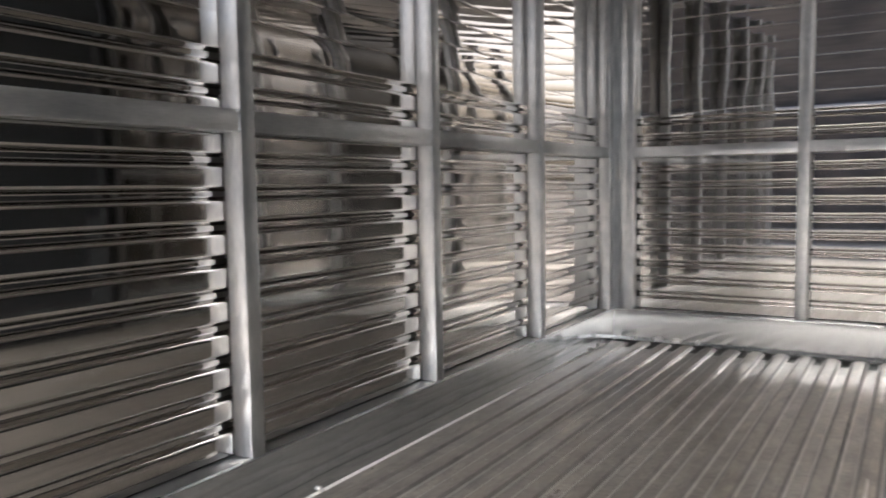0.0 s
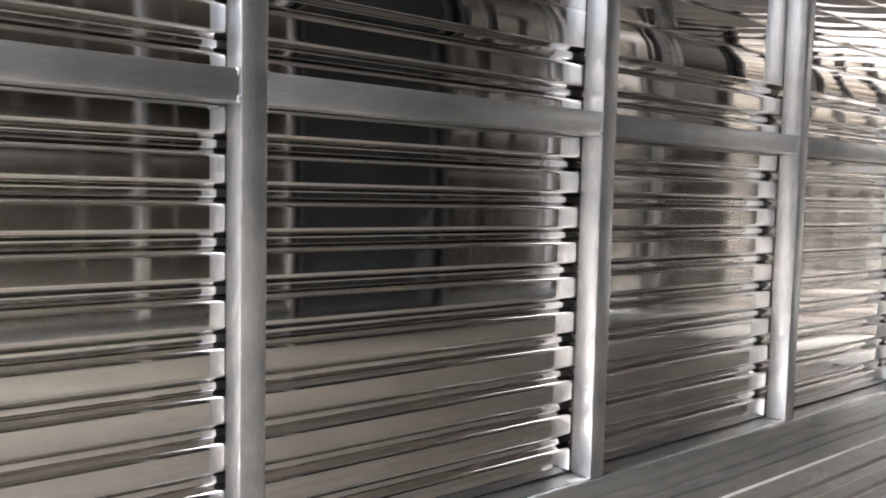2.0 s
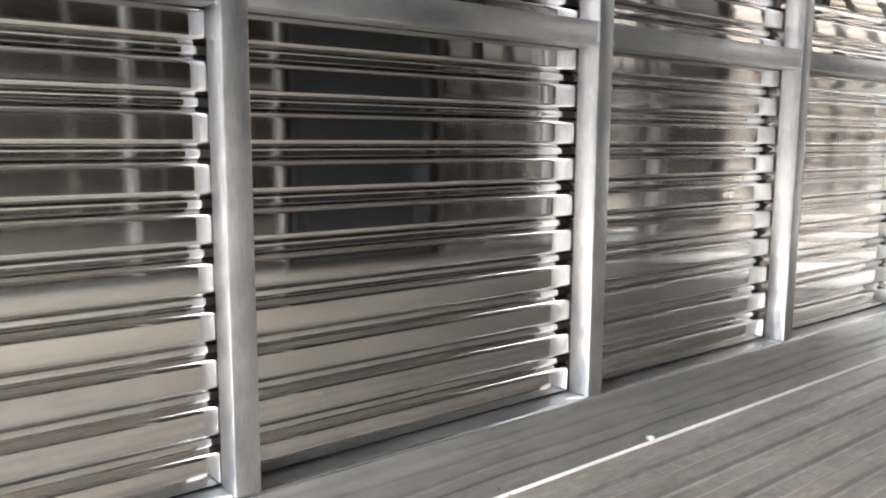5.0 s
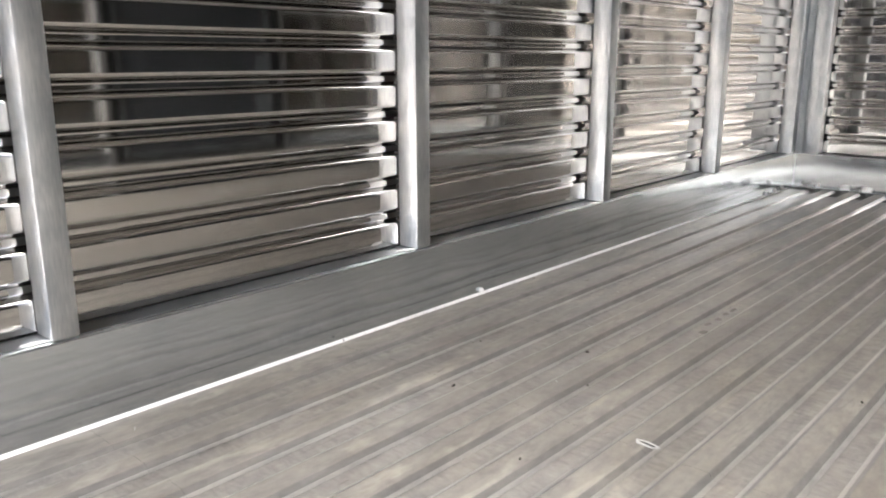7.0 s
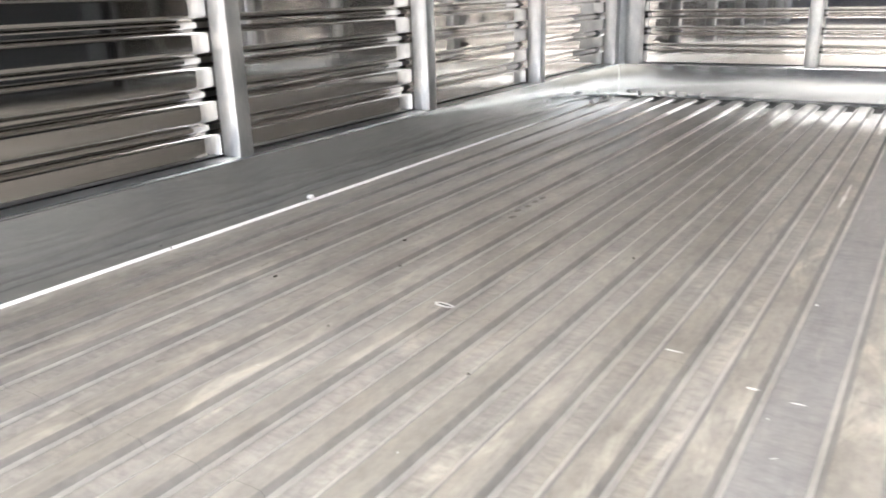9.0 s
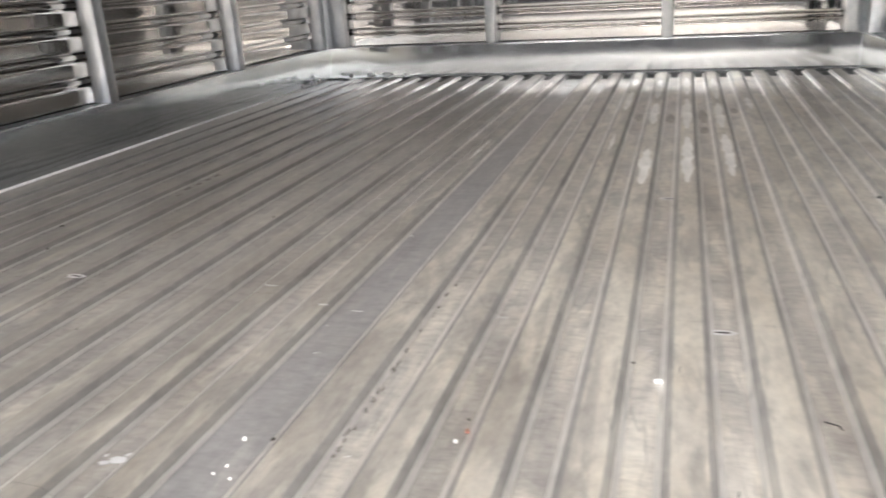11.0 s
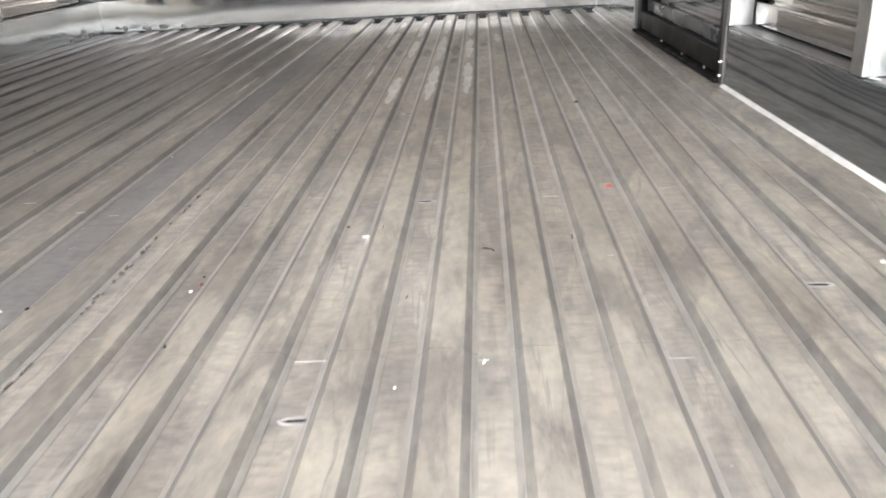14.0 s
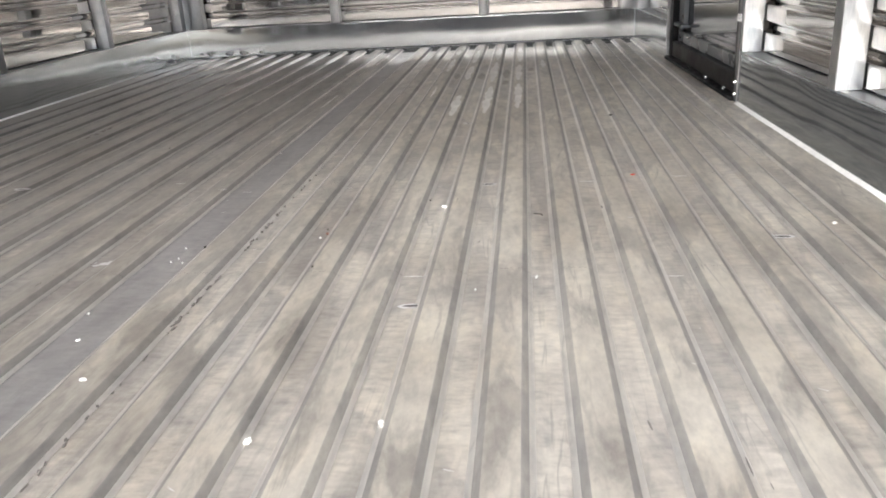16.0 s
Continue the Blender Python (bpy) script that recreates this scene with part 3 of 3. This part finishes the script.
for i, (x, y, turn) in enumerate(((0.496, 0.951, 0), (0.919, 0.650, -4), (0.428, 0.432, 2), (-0.421, 0.978, -6), (0.429, 1.500, 0))):
    plug = part("plug_weld", ring_mesh(0.0150, 0.0045, 0.0023, 0.0009), bare, floor, "pale oval ring round a dark slot", m=pose(x, y, level(x), 0, 0, turn), smooth=60)
    part("slot", flake(0.024, 0.0042, 0.0003, 70 + i, 8), slot_dark, plug, "dark narrow slot", m=pose(0.001, 0, 0.0003))
for i, (x, y, w) in enumerate(((0.232, 0.951, 0.040), (0.004, 0.937, 0.016), (0.050, 0.940, 0.018), (0.838, 0.972, 0.03), (0.577, 0.519, 0.014), (0.748, 0.514, 0.030), (0.421, 0.524, 0.035), (0.674, 0.953, 0.03), (-0.100, 0.988, 0.024), (-0.111, 1.033, 0.010), (-0.424, 0.972, 0.026))):
    part("scratch", flake(w, 0.0018, 0.0003, 90 + i, 11), bare, floor, "bright scratch across the plank", m=pose(x, y, level(x) + 0.0002))
dirt = plain("black_scuff", (0.19, 0.175, 0.16), 0.8)
for i, (x, y, w, h) in enumerate(((-0.554, 1.442, 0.022, 0.03), (-0.567, 1.489, 0.012, 0.03), (-0.564, 1.527, 0.014, 0.022), (-0.567, 1.568, 0.012, 0.025), (-0.566, 1.602, 0.012, 0.03), (0.282, 2.715, 0.03, 0.012), (0.058, 2.924, 0.04, 0.01), (0.276, 0.777, 0.003, 0.036))):
    part("scuff_mark", flake(w, h, 0.00015, 110 + i, 8), dirt, floor, "dark scuff mark", m=pose(x, y, level(x) + 0.0001))



def tread_mesh(width, length, seed):
    """A thin skin with ragged sides and ends, for a rubbed rib top's painted sheen."""
    bm = bmesh.new()
    n = max(8, int(length / 0.012))
    rows = []
    for i in range(n + 1):
        y = -length / 2 + length * i / n
        edge = max(0.05, math.sin(math.pi * i / n)) ** 0.45
        a = width / 2 * edge * (1 - 0.8 * abs(noise.noise((seed, y * 18, 0.3))))
        c = width / 2 * edge * (1 - 0.8 * abs(noise.noise((seed, y * 18, 7.3))))
        rows.append((bm.verts.new((-a, y, 0.0002)), bm.verts.new((c, y, 0.0002))))
    for p, q in zip(rows, rows[1:]):
        bm.faces.new((p[0], p[1], q[1], q[0]))
    return bm


# rib tops rubbed by feet, middle to front; wall reflection put into their colour
for i, (x, y, w, l) in enumerate(((0.375, 1.72, 0.029, 0.30), (0.375, 2.33, 0.028, 0.32), (0.373, 2.78, 0.028, 0.40), (0.291, 2.55, 0.024, 0.34), (0.289, 2.93, 0.026, 0.16), (0.460, 1.80, 0.030, 0.42),
                                  (0.460, 2.34, 0.030, 0.46), (0.460, 2.84, 0.028, 0.40), (0.544, 1.84, 0.028, 0.40), (0.544, 2.30, 0.029, 0.36), (0.546, 2.78, 0.028, 0.44), (0.629, 2.48, 0.022, 0.20), (0.290, 1.95, 0.010, 0.18), (-0.010, 1.86, 0.009, 0.22), (-0.010, 2.80, 0.018, 0.34), (0.716, 2.80, 0.010, 0.40), (0.800, 2.92, 0.010, 0.24))):
    part("rubbed_sheen_patch", tread_mesh(w, l, 3.7 * i), rubbed_sheen_metal, floor, "rubbed rib top with a painted bright reflection", m=pose(x, y, 0.0002))
# a brown film left in the middle channels near the front
for i, (x, y, w, h) in enumerate(((0.417, 2.28, 0.026, 0.16), (0.502, 2.32, 0.028, 0.22), (0.502, 2.12, 0.024, 0.10), (0.333, 2.30, 0.022, 0.12), (0.586, 2.40, 0.024, 0.10))):
    part("brown_stain", flake(w, h, 0.00015, 150 + i, 11), brown_film, floor, "brown dried stain in the channel", m=pose(x, y, level(x) + 0.0001))

# crumbled black dirt caught along the edge of the wide channel
for i in range(60):
    part("dirt_crumb", flake(rng.uniform(0.001, 0.004), rng.uniform(0.003, 0.014), 0.0008, 500 + i, 7), dirt, floor, m=pose(0.1515 + rng.uniform(-0.0025, 0.003), rng.choice((0.22, 0.41, 0.52, 0.70, 0.78, 0.95)) + rng.gauss(0, 0.06), -SINK + 0.0008, 0, 0, rng.uniform(-20, 20)))
# a chalky smear on the rib beside the wide channel
for i, (dx, dy, w, h) in enumerate(((0, 0, 0.020, 0.014), (-0.010, -0.006, 0.012, 0.008), (0.013, 0.001, 0.014, 0.006), (0.004, 0.009, 0.009, 0.005), (-0.016, 0.004, 0.006, 0.004))):
    part("chalk_smear", flake(w, h, 0.0002, 170 + i, 11), bare, floor, "pale chalky smear", m=pose(-0.044 + dx, 0.587 + dy, level(-0.044 + dx) + 0.0002, 0, 0, 20 * i))
# fine scratches and dull spots spread over the planks
for i in range(90):
    x, y = rng.uniform(-0.95, 0.95), 0.05 + 2.6 * rng.random() ** 1.6
    if rng.random() < 0.55:
        part("scratch", flake(rng.uniform(0.002, 0.012), rng.uniform(0.0008, 0.0016), 0.0002, 600 + i, 9), bare, floor, m=pose(x, y, level(x) + 0.0002, 0, 0, rng.uniform(-35, 35)))
    else:
        part("scuff_mark", flake(rng.uniform(0.001, 0.003), rng.uniform(0.006, 0.03), 0.00015, 600 + i, 9), dirt, floor, m=pose(x, y, level(x) + 0.0002, 0, 0, rng.uniform(-12, 12)))

# ---------------------------------------------------------------- litter on the floor
white_paper = plain("white_scrap", (0.85, 0.85, 0.83), 0.6, 0.0, 80, 0.08)
red_scrap = plain("red_scrap", (0.66, 0.11, 0.07), 0.5, 0.0, 60, 0.15)
dark_scrap = plain("dark_grit", (0.035, 0.028, 0.022), 0.8, 0.0, 60, 0.3)
black_tape = plain("black_strip", (0.010, 0.010, 0.010), 0.5)


def litter(name, bm, material, x, y, label, group="", turn=0.0):
    ob = new(name, mesh_of(name, bm, material))
    ob.matrix_basis = pose(x, y, level(x) + 0.0012, 0, 0, turn)
    return tagged(ob, label, "litter", group)


for i, (x, y, a, b) in enumerate(((0.430, 0.821, 0.013, 0.011), (1.006, 0.698, 0.011, 0.008), (0.578, 0.513, 0.010, 0.004), (0.058, 0.640, 0.007, 0.005), (0.064, 0.598, 0.004, 0.003),
                                  (0.058, 0.585, 0.003, 0.002), (0.077, 0.581, 0.003, 0.002), (0.255, 0.676, 0.007, 0.005), (0.502, 0.475, 0.004, 0.004), (0.524, 0.445, 0.004, 0.004),
                                  (0.440, 0.453, 0.005, 0.003), (0.273, 0.629, 0.004, 0.004), (0.321, 0.149, 0.012, 0.010), (0.434, 0.182, 0.006, 0.008), (0.026, 1.236, 0.005, 0.004), (0.117, 0.243, 0.010, 0.006), (0.053, 0.344, 0.008, 0.005), (0.026, 0.415, 0.006, 0.004))):
    litter("paper_scrap", flake(a * 0.85, b * 0.85, 0.0012, 200 + i, 9), white_paper, x, y, "tiny torn white scrap on the ribbed floor", "white scraps on the floor", i * 37)
for i, (x, y, a, b) in enumerate(((0.403, 0.857, 0.005, 0.004), (0.085, 0.645, 0.008, 0.004), (0.278, 0.542, 0.006, 0.004), (-0.290, 0.824, 0.006, 0.005), (-0.505, 0.825, 0.006, 0.004), (-0.731, 0.960, 0.013, 0.004),
                                  (-0.986, 0.964, 0.007, 0.005), (-0.821, 1.134, 0.005, 0.004), (-0.656, 1.214, 0.012, 0.01), (0.258, 0.714, 0.005, 0.004), (-0.972, 1.501, 0.006, 0.005), (-0.581, 1.095, 0.007, 0.005), (-0.516, 0.838, 0.005, 0.004), (-0.254, 1.288, 0.008, 0.006), (-0.752, 0.443, 0.016, 0.010))):
    litter("grit", flake(a * 0.65, b * 0.65, 0.0012, 300 + i), dark_scrap, x, y, "small dark crumb of dirt on the floor", "dark crumbs on the floor", i * 53)
litter("red_chip", flake(0.0125, 0.008, 0.0010, 401, 5), red_scrap, 0.758, 0.985, "bright red plastic chip on the floor", "", 8)
litter("red_chip", flake(0.005, 0.007, 0.0010, 402), plain("rust_chip", (0.22, 0.10, 0.07), 0.7), 0.262, 0.694, "small dull red chip on the floor", "", 20)
litter("black_strip", flake(0.024, 0.007, 0.0016, 403, 8), black_tape, 0.781, 1.531, "short black rubber strip on the floor", "", 6)


def twig_mesh(points, radius):
    cu = bpy.data.curves.new("twig", "CURVE")
    cu.dimensions, cu.bevel_depth, cu.bevel_resolution = "3D", radius, 2
    sp = cu.splines.new("POLY")
    sp.points.add(len(points) - 1)
    for p, q in zip(sp.points, points):
        p.co = (*q, 1)
    ob = bpy.data.objects.new("twig_curve", cu)
    me = bpy.data.meshes.new_from_object(ob)
    bpy.data.objects.remove(ob)
    me.materials.append(black_tape)
    return me


twig = tagged(new("twig", twig_mesh([(-0.007, 0.004, 0.0007), (-0.002, 0.001, 0.0012), (0.004, -0.001, 0.001), (0.006, -0.007, 0.0007)], 0.0007)), "thin bent black wire end on the floor", "litter")
twig.matrix_basis = pose(0.585, 0.770, level(0.585) + 0.0005)
